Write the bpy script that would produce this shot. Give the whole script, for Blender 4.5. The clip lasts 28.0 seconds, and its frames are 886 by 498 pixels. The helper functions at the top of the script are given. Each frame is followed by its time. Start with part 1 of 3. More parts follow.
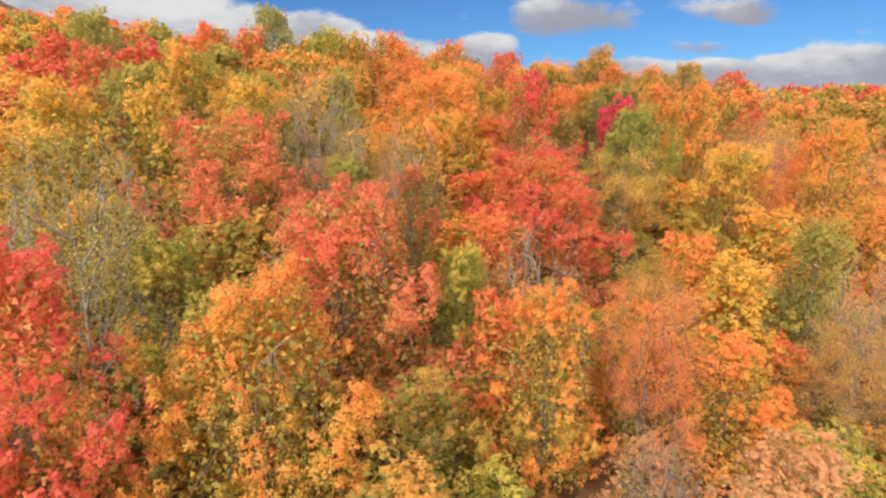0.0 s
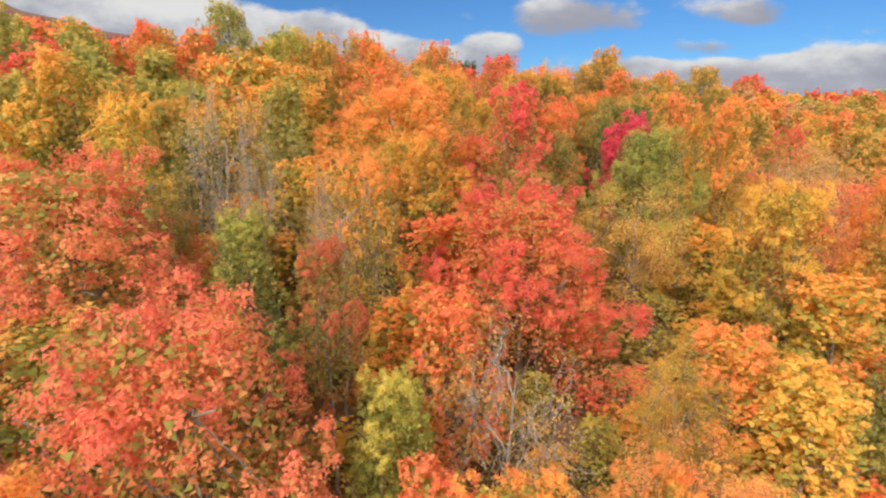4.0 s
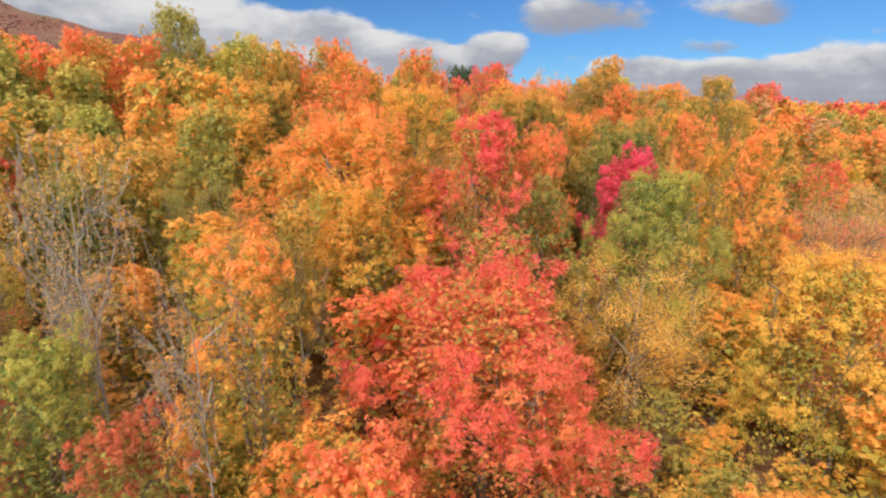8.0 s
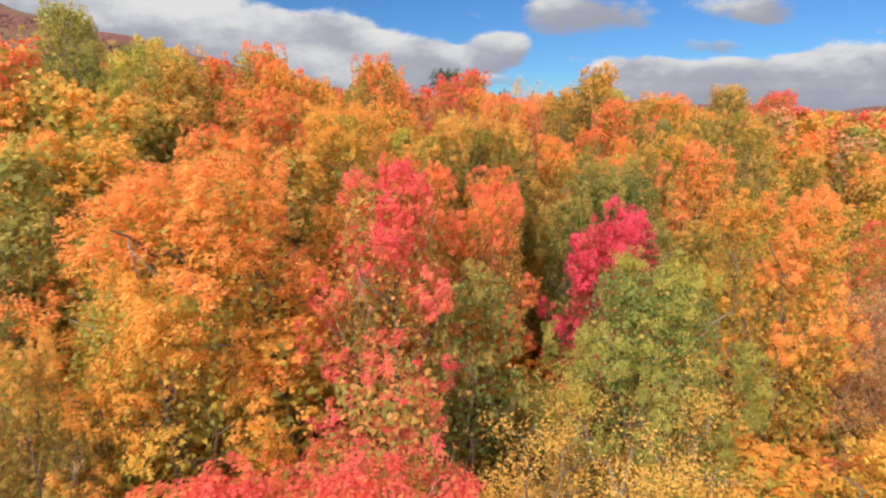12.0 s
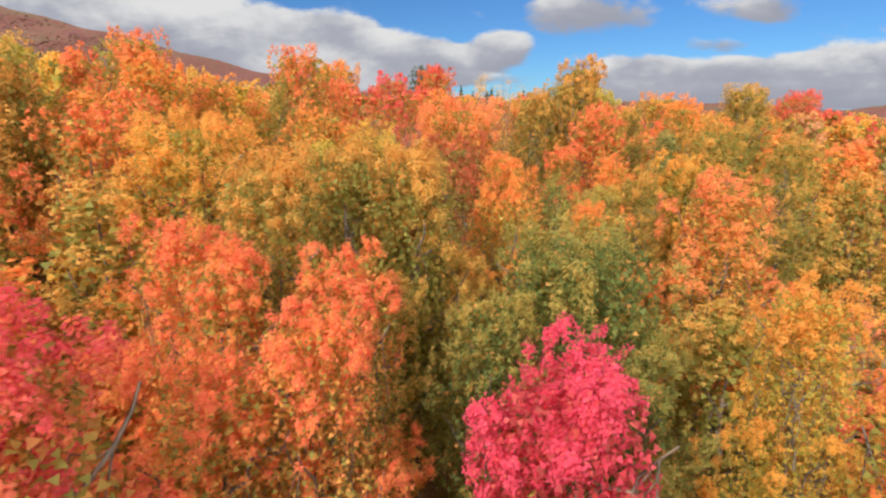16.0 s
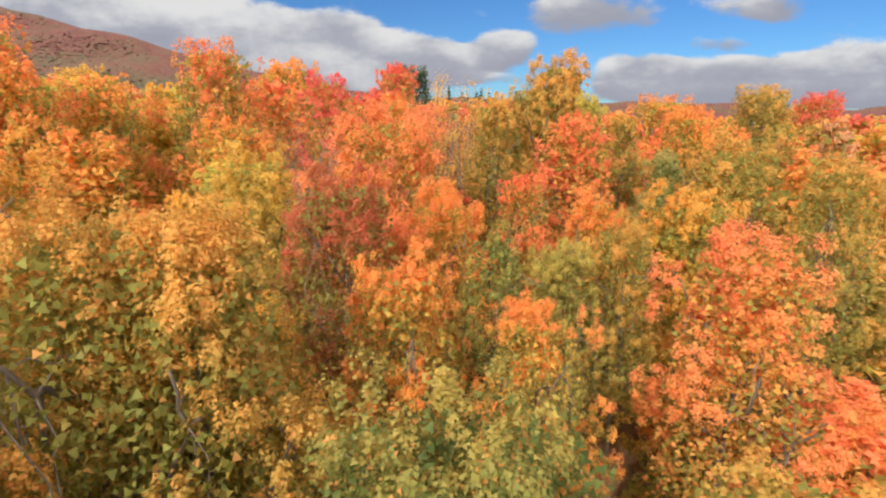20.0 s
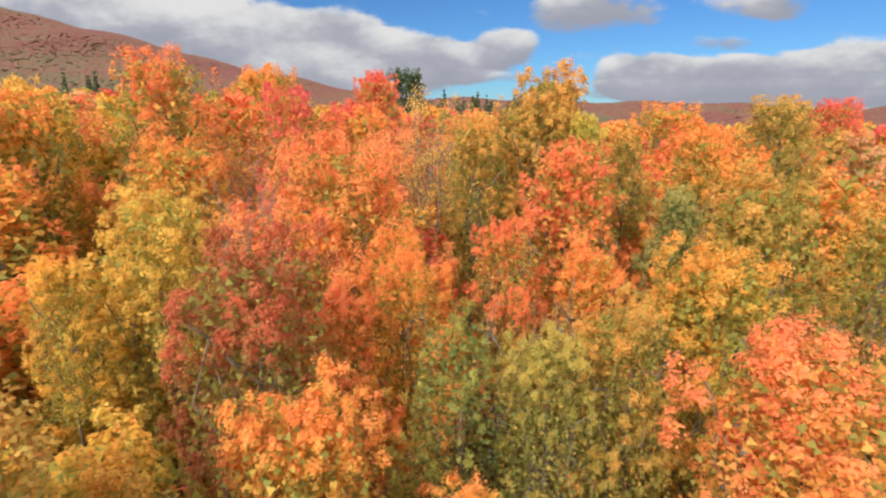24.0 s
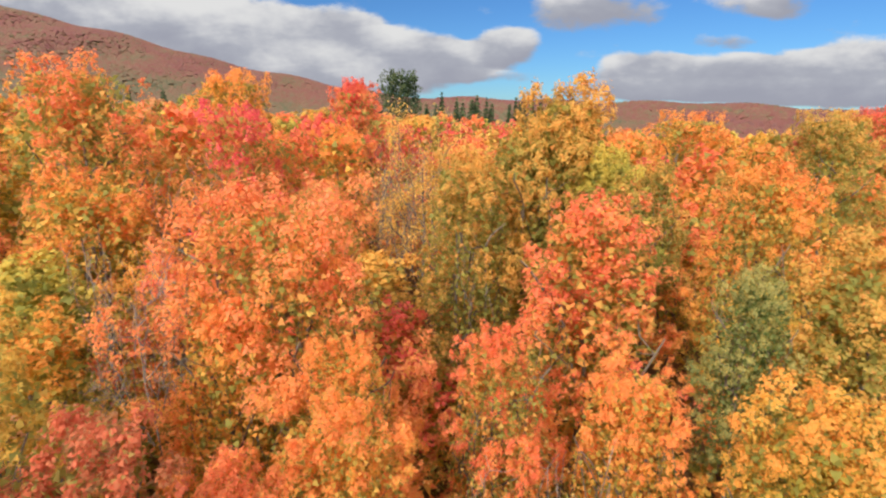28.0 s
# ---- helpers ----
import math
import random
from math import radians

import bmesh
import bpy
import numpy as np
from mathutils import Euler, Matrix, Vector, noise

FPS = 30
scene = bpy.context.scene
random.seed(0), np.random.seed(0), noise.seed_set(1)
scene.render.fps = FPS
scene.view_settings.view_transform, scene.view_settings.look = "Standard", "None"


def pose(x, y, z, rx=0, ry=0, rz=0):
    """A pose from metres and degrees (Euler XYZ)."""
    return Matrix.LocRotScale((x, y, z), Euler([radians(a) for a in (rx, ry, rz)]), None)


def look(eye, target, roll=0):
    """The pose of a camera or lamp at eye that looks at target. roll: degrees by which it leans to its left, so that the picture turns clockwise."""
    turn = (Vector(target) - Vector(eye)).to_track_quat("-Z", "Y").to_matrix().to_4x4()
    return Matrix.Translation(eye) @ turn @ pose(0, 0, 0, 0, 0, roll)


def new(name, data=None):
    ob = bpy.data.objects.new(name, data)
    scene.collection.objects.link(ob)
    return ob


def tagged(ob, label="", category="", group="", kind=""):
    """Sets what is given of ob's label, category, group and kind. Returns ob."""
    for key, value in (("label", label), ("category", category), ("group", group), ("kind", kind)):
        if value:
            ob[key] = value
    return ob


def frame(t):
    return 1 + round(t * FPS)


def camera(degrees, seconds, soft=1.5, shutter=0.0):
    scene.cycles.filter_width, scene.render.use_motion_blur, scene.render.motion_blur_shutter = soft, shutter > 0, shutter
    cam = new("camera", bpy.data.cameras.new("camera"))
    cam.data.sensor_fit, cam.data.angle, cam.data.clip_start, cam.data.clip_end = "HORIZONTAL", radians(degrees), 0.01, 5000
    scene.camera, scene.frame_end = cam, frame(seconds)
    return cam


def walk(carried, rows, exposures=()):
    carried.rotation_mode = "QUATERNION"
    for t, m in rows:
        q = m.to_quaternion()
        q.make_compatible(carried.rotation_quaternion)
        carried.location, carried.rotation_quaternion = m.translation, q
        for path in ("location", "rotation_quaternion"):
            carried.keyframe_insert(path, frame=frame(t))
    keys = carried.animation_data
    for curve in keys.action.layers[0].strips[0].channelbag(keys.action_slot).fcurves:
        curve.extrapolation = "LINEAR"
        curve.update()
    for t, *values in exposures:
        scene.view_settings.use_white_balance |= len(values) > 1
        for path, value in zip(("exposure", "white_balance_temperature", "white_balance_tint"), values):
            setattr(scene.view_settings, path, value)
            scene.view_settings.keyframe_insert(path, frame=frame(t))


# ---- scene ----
cam = camera(77.9, 28.0, soft=2.2, shutter=0.3)
METRES, EYE, TILT, LEAN, TURN = 90.0, 30.0, -14.0, 0.0, 0.0
ROWS = [
    (0.0, 0.0, 0.0, 0.0, 0.0, 0.0, -0.0),
    (0.5, 0.0025, 0.0197, 0.0062, 0.03, 0.0, -0.02),
    (1.0, 0.007, 0.0394, 0.014, 0.09, 0.01, -0.04),
    (1.5, 0.013, 0.0591, 0.0218, 0.15, 0.03, -0.05),
    (2.0, 0.0203, 0.078, 0.0295, 0.17, 0.04, -0.11),
    (2.5, 0.0265, 0.0955, 0.0383, 0.21, 0.03, -0.1),
    (3.0, 0.0321, 0.112, 0.0461, 0.24, -0.01, -0.14),
    (3.5, 0.0367, 0.1283, 0.0525, 0.28, -0.02, -0.14),
    (5.5, 0.0461, 0.1894, 0.0793, 0.63, -0.12, -0.27),
    (6.0, 0.05, 0.2035, 0.0872, 0.7, -0.12, -0.3),
    (6.5, 0.0566, 0.2167, 0.0952, 0.76, -0.13, -0.33),
    (7.0, 0.0643, 0.2298, 0.1026, 0.8, -0.11, -0.36),
    (7.5, 0.0728, 0.2433, 0.1101, 0.85, -0.1, -0.37),
    (8.0, 0.0816, 0.2581, 0.1173, 0.91, -0.09, -0.38),
    (8.5, 0.0893, 0.2743, 0.1247, 0.9, -0.11, -0.41),
    (9.0, 0.0972, 0.2913, 0.1324, 0.95, -0.14, -0.43),
    (9.5, 0.105, 0.3091, 0.14, 0.97, -0.12, -0.48),
    (10.0, 0.1125, 0.3274, 0.1481, 1.0, -0.15, -0.5),
    (10.5, 0.1204, 0.3488, 0.1569, 1.03, -0.12, -0.49),
    (11.0, 0.1281, 0.3695, 0.1651, 1.04, -0.13, -0.51),
    (11.5, 0.1354, 0.3914, 0.1734, 1.08, -0.12, -0.51),
    (12.0, 0.1421, 0.4146, 0.1826, 1.11, -0.12, -0.5),
    (12.5, 0.1491, 0.4389, 0.1919, 1.14, -0.18, -0.49),
    (14.5, 0.1803, 0.5296, 0.2206, 1.28, -0.15, -0.39),
    (15.0, 0.1895, 0.5513, 0.2259, 1.29, -0.15, -0.43),
    (15.5, 0.1993, 0.5723, 0.2307, 1.33, -0.18, -0.47),
    (16.0, 0.2095, 0.5922, 0.2363, 1.37, -0.22, -0.52),
    (16.5, 0.2202, 0.6115, 0.2428, 1.42, -0.25, -0.56),
    (17.0, 0.2299, 0.6298, 0.249, 1.49, -0.25, -0.56),
    (17.5, 0.2381, 0.6472, 0.2543, 1.53, -0.26, -0.58),
    (18.0, 0.245, 0.6639, 0.2591, 1.58, -0.26, -0.55),
    (18.5, 0.2502, 0.6783, 0.2636, 1.6, -0.25, -0.56),
    (19.0, 0.2551, 0.6929, 0.2684, 1.65, -0.26, -0.56),
    (19.5, 0.2582, 0.7062, 0.2728, 1.65, -0.27, -0.59),
    (20.0, 0.2597, 0.7183, 0.2766, 1.66, -0.27, -0.58),
    (20.5, 0.261, 0.7292, 0.2804, 1.67, -0.28, -0.59),
    (21.0, 0.2626, 0.7385, 0.2846, 1.69, -0.3, -0.59),
    (21.5, 0.2653, 0.7457, 0.2889, 1.71, -0.36, -0.61),
    (23.5, 0.2752, 0.7737, 0.3035, 1.78, -0.34, -0.57),
    (24.0, 0.2778, 0.7849, 0.3089, 1.83, -0.37, -0.58),
    (24.5, 0.2807, 0.7972, 0.3151, 1.88, -0.41, -0.57),
    (25.0, 0.2833, 0.8097, 0.3211, 1.91, -0.41, -0.59),
    (25.5, 0.2854, 0.8218, 0.326, 1.91, -0.45, -0.62),
    (26.0, 0.2877, 0.8335, 0.3295, 1.98, -0.47, -0.63),
    (26.5, 0.2895, 0.845, 0.334, 1.98, -0.48, -0.62),
    (27.0, 0.2898, 0.8567, 0.3387, 2.01, -0.47, -0.68),
    (27.5, 0.288, 0.8686, 0.3436, 1.94, -0.5, -0.72),
    (28.0, 0.2861, 0.8802, 0.3491, 1.94, -0.53, -0.72),
]
walk(cam, [(t, pose(0, 0, EYE, TILT, LEAN, TURN) @ pose(METRES * x, METRES * y, METRES * z, 90 + pitch, roll, yaw)) for t, x, y, z, yaw, pitch, roll in ROWS],
     exposures=[(0.0, 0.81), (28.0, 0.81)])

# ---------------------------------------------------------------- light
SUN_DIR = Vector((-0.46, -0.66, 0.62)).normalized()
sun_data = bpy.data.lights.new("sun", "SUN")
sun_data.energy, sun_data.angle, sun_data.color = 2.2, radians(0.8), (1.0, 0.94, 0.84)
sun = new("sun", sun_data)
sun.matrix_world = look((0, 0, 300), Vector((0, 0, 300)) - SUN_DIR)

world = bpy.data.worlds.new("sky")
scene.world = world
world.use_nodes = True


class Nodes:
    """Short hand for building a node tree."""

    def __init__(self, tree):
        self.tree = tree
        tree.nodes.clear()

    def add(self, kind):
        return self.tree.nodes.new(kind)

    def put(self, value, socket):
        if isinstance(value, (int, float, tuple, list)):
            socket.default_value = value
        else:
            self.tree.links.new(value, socket)

    def math(self, op, a, b=0.0, c=0.0, clamp=False):
        n = self.add("ShaderNodeMath")
        n.operation, n.use_clamp = op, clamp
        for v, s in zip((a, b, c), n.inputs):
            self.put(v, s)
        return n.outputs[0]

    def vmath(self, op, a, b=(0, 0, 0)):
        n = self.add("ShaderNodeVectorMath")
        n.operation = op
        self.put(a, n.inputs[0])
        self.put(b, n.inputs[1])
        return n.outputs[0]

    def noise(self, vector, scale, detail=3.0, rough=0.5):
        n = self.add("ShaderNodeTexNoise")
        self.put(vector, n.inputs["Vector"])
        n.inputs["Scale"].default_value, n.inputs["Detail"].default_value = scale, detail
        n.inputs["Roughness"].default_value = rough
        return n.outputs["Fac"]

    def mix(self, fac, a, b, blend="MIX"):
        n = self.add("ShaderNodeMix")
        n.data_type, n.blend_type = "RGBA", blend
        self.put(fac, n.inputs[0])
        self.put((*a, 1) if isinstance(a, tuple) else a, n.inputs[6])
        self.put((*b, 1) if isinstance(b, tuple) else b, n.inputs[7])
        return n.outputs[2]

    def smooth(self, value, lo, hi, to0=0.0, to1=1.0):
        n = self.add("ShaderNodeMapRange")
        n.interpolation_type = "SMOOTHSTEP"
        self.put(value, n.inputs[0])
        for s, v in zip(n.inputs[1:5], (lo, hi, to0, to1)):
            self.put(v, s)
        return n.outputs[0]

    def ramp(self, fac, *stops):
        n = self.add("ShaderNodeValToRGB")
        e = n.color_ramp.elements
        while len(e) < len(stops):
            e.new(0.5)
        for el, (p, c) in zip(e, stops):
            el.position, el.color = p, (*c, 1)
        self.put(fac, n.inputs[0])
        return n.outputs[0]


W = Nodes(world.node_tree)
sky = W.add("ShaderNodeTexSky")
sky.sky_type, sky.sun_disc = "NISHITA", False
sky.sun_elevation = math.asin(SUN_DIR.z)
sky.sun_rotation = math.atan2(SUN_DIR.x, SUN_DIR.y)
sky.altitude, sky.air_density, sky.dust_density, sky.ozone_density = 600, 1.0, 0.1, 3.0
way = W.add("ShaderNodeTexCoord").outputs["Generated"]
split = W.add("ShaderNodeSeparateXYZ")
W.put(way, split.inputs[0])
ahead = W.math("MAXIMUM", split.outputs[1], 0.02)
cu = W.math("DIVIDE", split.outputs[0], ahead)
cv = W.math("DIVIDE", split.outputs[2], ahead)
flat = W.add("ShaderNodeCombineXYZ")
W.put(cu, flat.inputs[0])
W.put(W.math("MULTIPLY", cv, 2.0), flat.inputs[1])
puff = W.noise(flat.outputs[0], 9.0, 8.0, 0.58)
billow = W.noise(flat.outputs[0], 5.0, 4.0, 0.5)
mass, lift = None, None


def cloud(u, v, a, b, weight):
    """One heap of the cumulus banks: a soft oval in the sky round (u, v)."""
    global mass, lift
    du = W.math("MULTIPLY", W.math("SUBTRACT", cu, u), 1 / a)
    dv = W.math("MULTIPLY", W.math("SUBTRACT", cv, v), 1 / b)
    d = W.math("ADD", W.math("MULTIPLY", du, du), W.math("MULTIPLY", dv, dv))
    m = W.math("MULTIPLY", W.math("SUBTRACT", 1.35, d), weight, clamp=True)
    top = W.math("MULTIPLY", m, dv)
    mass = m if mass is None else W.math("ADD", mass, m)
    lift = top if lift is None else W.math("ADD", lift, top)


cloud(-0.639, 0.174, 0.225, 0.049, 0.9)
cloud(-0.466, 0.142, 0.186, 0.054, 1.0)
cloud(-0.420, 0.088, 0.130, 0.034, 0.9)
cloud(-0.351, 0.115, 0.128, 0.041, 0.9)
cloud(-0.242, 0.119, 0.108, 0.050, 1.0)
cloud(-0.116, 0.091, 0.137, 0.041, 1.0)
cloud(-0.018, 0.080, 0.088, 0.028, 0.9)
cloud(0.074, 0.101, 0.060, 0.035, 1.0)
cloud(0.314, 0.056, 0.087, 0.040, 1.0)
cloud(0.431, 0.052, 0.150, 0.038, 1.0)
cloud(0.574, 0.056, 0.150, 0.040, 1.0)
cloud(0.705, 0.070, 0.130, 0.048, 1.0)
cloud(0.225, 0.160, 0.120, 0.038, 0.62)
cloud(0.493, 0.168, 0.085, 0.026, 0.55)
cloud(0.443, 0.111, 0.057, 0.014, 0.35)
cloud(0.012, 0.054, 0.118, 0.013, 0.4)
cloud(-0.939, 0.166, 0.199, 0.063, 1.0)
cloud(0.904, 0.073, 0.187, 0.045, 1.0)
cloud(-0.290, 0.068, 0.150, 0.040, 0.9)
cloud(-0.130, 0.052, 0.150, 0.030, 0.8)
cloud(0.330, 0.030, 0.130, 0.022, 0.7)
cloud(0.520, 0.028, 0.160, 0.024, 0.7)
cloud(0.760, 0.030, 0.160, 0.026, 0.7)
cloud(0.700, 0.016, 0.220, 0.016, 0.7)
edge = W.math("ADD", mass, W.math("MULTIPLY", W.math("SUBTRACT", puff, 0.5), 2.1))
cover = W.smooth(edge, 0.15, 0.68)
cover = W.math("MULTIPLY", cover, W.smooth(split.outputs[1], 0.1, 0.3))
# scattered fair-weather cumulus over the unseen sky, added to lift the fill light
drift = W.noise(W.vmath("MULTIPLY", way, (1.0, 1.0, 1.8)), 3.2, 6.0, 0.55)
other = W.math("MULTIPLY", W.smooth(drift, 0.42, 0.56), W.smooth(split.outputs[2], 0.0, 0.08))
outside = W.math("MAXIMUM", W.smooth(split.outputs[2], 0.32, 0.5), W.smooth(split.outputs[1], 0.35, 0.1))
cover = W.math("MAXIMUM", cover, W.math("MULTIPLY", other, outside))
rise = W.math("DIVIDE", lift, W.math("MAXIMUM", mass, 0.3))
shade = W.math("ADD", W.math("MULTIPLY", rise, 0.95), W.math("MULTIPLY", W.math("SUBTRACT", puff, 0.49), 2.2))
shade = W.math("ADD", shade, W.math("MULTIPLY", W.math("SUBTRACT", billow, 0.49), 2.9))
shade = W.math("SUBTRACT", shade, W.math("MULTIPLY", cu, 0.38))
tone = W.ramp(W.smooth(shade, -0.8, 1.0), (0.0, (2.55, 2.65, 3.15)), (0.4, (3.1, 3.22, 3.65)), (0.72, (4.3, 4.35, 4.6)), (1.0, (5.5, 5.5, 5.5)))
# the unseen clouds behind the camera, on the sun's side, brightened to fill shadows
back_fill = W.smooth(split.outputs[1], 0.3, -0.2)
tone = W.mix(back_fill, tone, (29.0, 28.5, 28.0))
blue = W.mix(1.0, sky.outputs[0], (0.285, 0.505, 0.755), "MULTIPLY")
bg = W.add("ShaderNodeBackground")
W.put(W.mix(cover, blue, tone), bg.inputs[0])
bg.inputs[1].default_value = 0.078
W.put(bg.outputs[0], W.add("ShaderNodeOutputWorld").inputs[0])

# ---------------------------------------------------------------- materials


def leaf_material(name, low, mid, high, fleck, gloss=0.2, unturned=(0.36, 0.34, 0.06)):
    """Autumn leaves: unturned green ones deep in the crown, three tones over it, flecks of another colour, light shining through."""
    mat = bpy.data.materials.new(name)
    mat.use_nodes = True
    n = Nodes(mat.node_tree)
    tone = n.add("ShaderNodeAttribute")
    tone.attribute_name = "tint"
    tint = tone.outputs["Fac"]
    place = n.add("ShaderNodeTexCoord").outputs["Object"]
    info = n.add("ShaderNodeObjectInfo")
    patch = n.noise(place, 0.45, 3.0)
    leaf = n.add("ShaderNodeNewGeometry").outputs["Random Per Island"]
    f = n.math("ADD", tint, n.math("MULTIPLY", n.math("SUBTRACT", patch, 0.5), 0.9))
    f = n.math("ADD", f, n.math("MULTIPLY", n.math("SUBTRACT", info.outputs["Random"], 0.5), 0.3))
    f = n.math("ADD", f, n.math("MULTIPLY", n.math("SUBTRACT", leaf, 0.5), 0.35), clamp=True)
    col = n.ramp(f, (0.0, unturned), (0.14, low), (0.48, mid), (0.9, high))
    odd = n.math("GREATER_THAN", leaf, 0.93)
    col = n.mix(n.math("MULTIPLY", odd, 0.7), col, fleck)
    hsv = n.add("ShaderNodeHueSaturation")
    n.put(col, hsv.inputs["Color"])
    n.put(n.math("ADD", 0.90, n.math("MULTIPLY", n.math("FRACT", n.math("MULTIPLY", leaf, 17.3)), 0.20)), hsv.inputs["Value"])
    p = n.add("ShaderNodeBsdfPrincipled")
    n.put(hsv.outputs[0], p.inputs["Base Color"])
    p.inputs["Roughness"].default_value = 0.55
    hsv.inputs["Saturation"].default_value, hsv.inputs["Hue"].default_value = 0.945, 0.501
    p.inputs["Specular IOR Level"].default_value = gloss
    t = n.add("ShaderNodeBsdfTranslucent")
    n.put(hsv.outputs[0], t.inputs["Color"])
    m = n.add("ShaderNodeMixShader")
    m.inputs[0].default_value = 0.54
    n.put(p.outputs[0], m.inputs[1])
    n.put(t.outputs[0], m.inputs[2])
    n.put(m.outputs[0], n.add("ShaderNodeOutputMaterial").inputs[0])
    return mat


YEL, ORA, GRN = (0.90, 0.55, 0.08), (0.92, 0.36, 0.07), (0.34, 0.36, 0.07)
LEAF = {
    "red": leaf_material("red_leaves", (0.80, 0.33, 0.07), (0.85, 0.20, 0.07), (0.81, 0.12, 0.08), ORA),
    "redpink": leaf_material("rose_red_leaves", (0.76, 0.34, 0.08), (0.84, 0.24, 0.09), (0.82, 0.18, 0.09), ORA),
    "redorange": leaf_material("red_orange_leaves", (0.72, 0.39, 0.06), (0.90, 0.29, 0.06), (0.89, 0.21, 0.07), YEL),
    "magenta": leaf_material("crimson_leaves", (0.66, 0.06, 0.07), (0.80, 0.06, 0.12), (0.84, 0.07, 0.15), (0.82, 0.16, 0.10), 0.2, (0.5, 0.07, 0.06)),
    "magred": leaf_material("crimson_red_leaves", (0.62, 0.39, 0.07), (0.86, 0.23, 0.08), (0.84, 0.10, 0.11), ORA),
    "redbrown": leaf_material("red_brown_leaves", (0.28, 0.15, 0.04), (0.50, 0.16, 0.045), (0.68, 0.15, 0.05), GRN),
    "orange": leaf_material("orange_leaves", (0.66, 0.43, 0.05), (0.91, 0.40, 0.05), (0.92, 0.31, 0.06), YEL),
    "salmon": leaf_material("salmon_orange_leaves", (0.80, 0.40, 0.06), (0.92, 0.35, 0.08), (0.92, 0.29, 0.09), YEL),
    "yelloworange": leaf_material("yellow_orange_leaves", (0.48, 0.41, 0.05), (0.84, 0.47, 0.05), (0.90, 0.40, 0.05), GRN),
    "yellow": leaf_material("yellow_leaves", (0.55, 0.46, 0.06), (0.84, 0.53, 0.06), (0.90, 0.50, 0.06), ORA),
    "paleyellow": leaf_material("pale_yellow_leaves", (0.70, 0.44, 0.08), (0.88, 0.51, 0.08), (0.92, 0.55, 0.10), ORA),
    "ochre": leaf_material("ochre_leaves", (0.62, 0.44, 0.10), (0.80, 0.46, 0.10), (0.88, 0.42, 0.08), YEL),
    "yellowgreen": leaf_material("yellow_green_leaves", (0.32, 0.34, 0.06), (0.54, 0.47, 0.07), (0.74, 0.55, 0.08), GRN),
    "yellowgrn2": leaf_material("lime_yellow_leaves", (0.56, 0.42, 0.06), (0.72, 0.47, 0.065), (0.82, 0.50, 0.07), YEL),
    "yellowolive": leaf_material("olive_yellow_leaves", (0.29, 0.28, 0.05), (0.52, 0.37, 0.06), (0.80, 0.43, 0.07), ORA),
    "olivegold": leaf_material("olive_gold_leaves", (0.23, 0.23, 0.04), (0.42, 0.32, 0.05), (0.78, 0.39, 0.055), ORA),
    "olive": leaf_material("olive_leaves", (0.28, 0.29, 0.07), (0.44, 0.38, 0.08), (0.60, 0.45, 0.08), YEL),
    "green": leaf_material("green_leaves", (0.22, 0.26, 0.06), (0.36, 0.36, 0.07), (0.52, 0.46, 0.08), YEL, 0.2, (0.18, 0.23, 0.05)),
    "darkgreen": leaf_material("dark_green_leaves", (0.20, 0.22, 0.045), (0.32, 0.30, 0.06), (0.52, 0.38, 0.07), ORA, 0.2, (0.18, 0.23, 0.05)),
    "dullgreen": leaf_material("grey_green_leaves", (0.27, 0.29, 0.08), (0.41, 0.38, 0.11), (0.54, 0.46, 0.13), YEL, 0.2, (0.18, 0.23, 0.05)),
    "brown": leaf_material("russet_brown_leaves", (0.52, 0.34, 0.14), (0.70, 0.38, 0.16), (0.78, 0.40, 0.16), ORA),
    "conifer": leaf_material("conifer_needles", (0.05, 0.09, 0.04), (0.09, 0.13, 0.05), (0.14, 0.18, 0.07), (0.16, 0.19, 0.08), 0.2, (0.04, 0.07, 0.03)),
}
WORDS = {
    "red": "red", "redpink": "rose-red", "redorange": "red-orange", "magenta": "crimson", "magred": "crimson-red",
    "redbrown": "red-brown", "orange": "orange", "salmon": "salmon-orange", "yelloworange": "yellow-orange",
    "yellow": "yellow", "paleyellow": "pale yellow", "ochre": "ochre", "yellowgreen": "yellow-green",
    "yellowgrn2": "lime-yellow", "yellowolive": "olive-yellow", "olive": "olive-green", "olivegold": "olive-gold", "green": "green",
    "darkgreen": "dark green", "dullgreen": "grey-green", "brown": "russet-brown", "conifer": "dark green",
}


def bark_material(name, dark, light):
    mat = bpy.data.materials.new(name)
    mat.use_nodes = True
    n = Nodes(mat.node_tree)
    place = n.add("ShaderNodeTexCoord").outputs["Object"]
    long = n.vmath("MULTIPLY", place, (1, 1, 0.2))
    grain, stain = n.noise(long, 14, 5), n.noise(place, 0.9, 3)
    f = n.math("ADD", n.math("MULTIPLY", grain, 0.6), n.math("MULTIPLY", stain, 0.5), clamp=True)
    p = n.add("ShaderNodeBsdfPrincipled")
    n.put(n.ramp(f, (0.3, dark), (0.75, light)), p.inputs["Base Color"])
    p.inputs["Roughness"].default_value = 0.9
    b = n.add("ShaderNodeBump")
    b.inputs["Strength"].default_value, b.inputs["Distance"].default_value = 0.6, 0.03
    n.put(grain, b.inputs["Height"])
    n.put(b.outputs[0], p.inputs["Normal"])
    n.put(p.outputs[0], n.add("ShaderNodeOutputMaterial").inputs[0])
    return mat


BARK = bark_material("grey_bark", (0.10, 0.075, 0.05), (0.28, 0.22, 0.16))
PALE = bark_material("pale_bark", (0.15, 0.125, 0.10), (0.36, 0.31, 0.26))


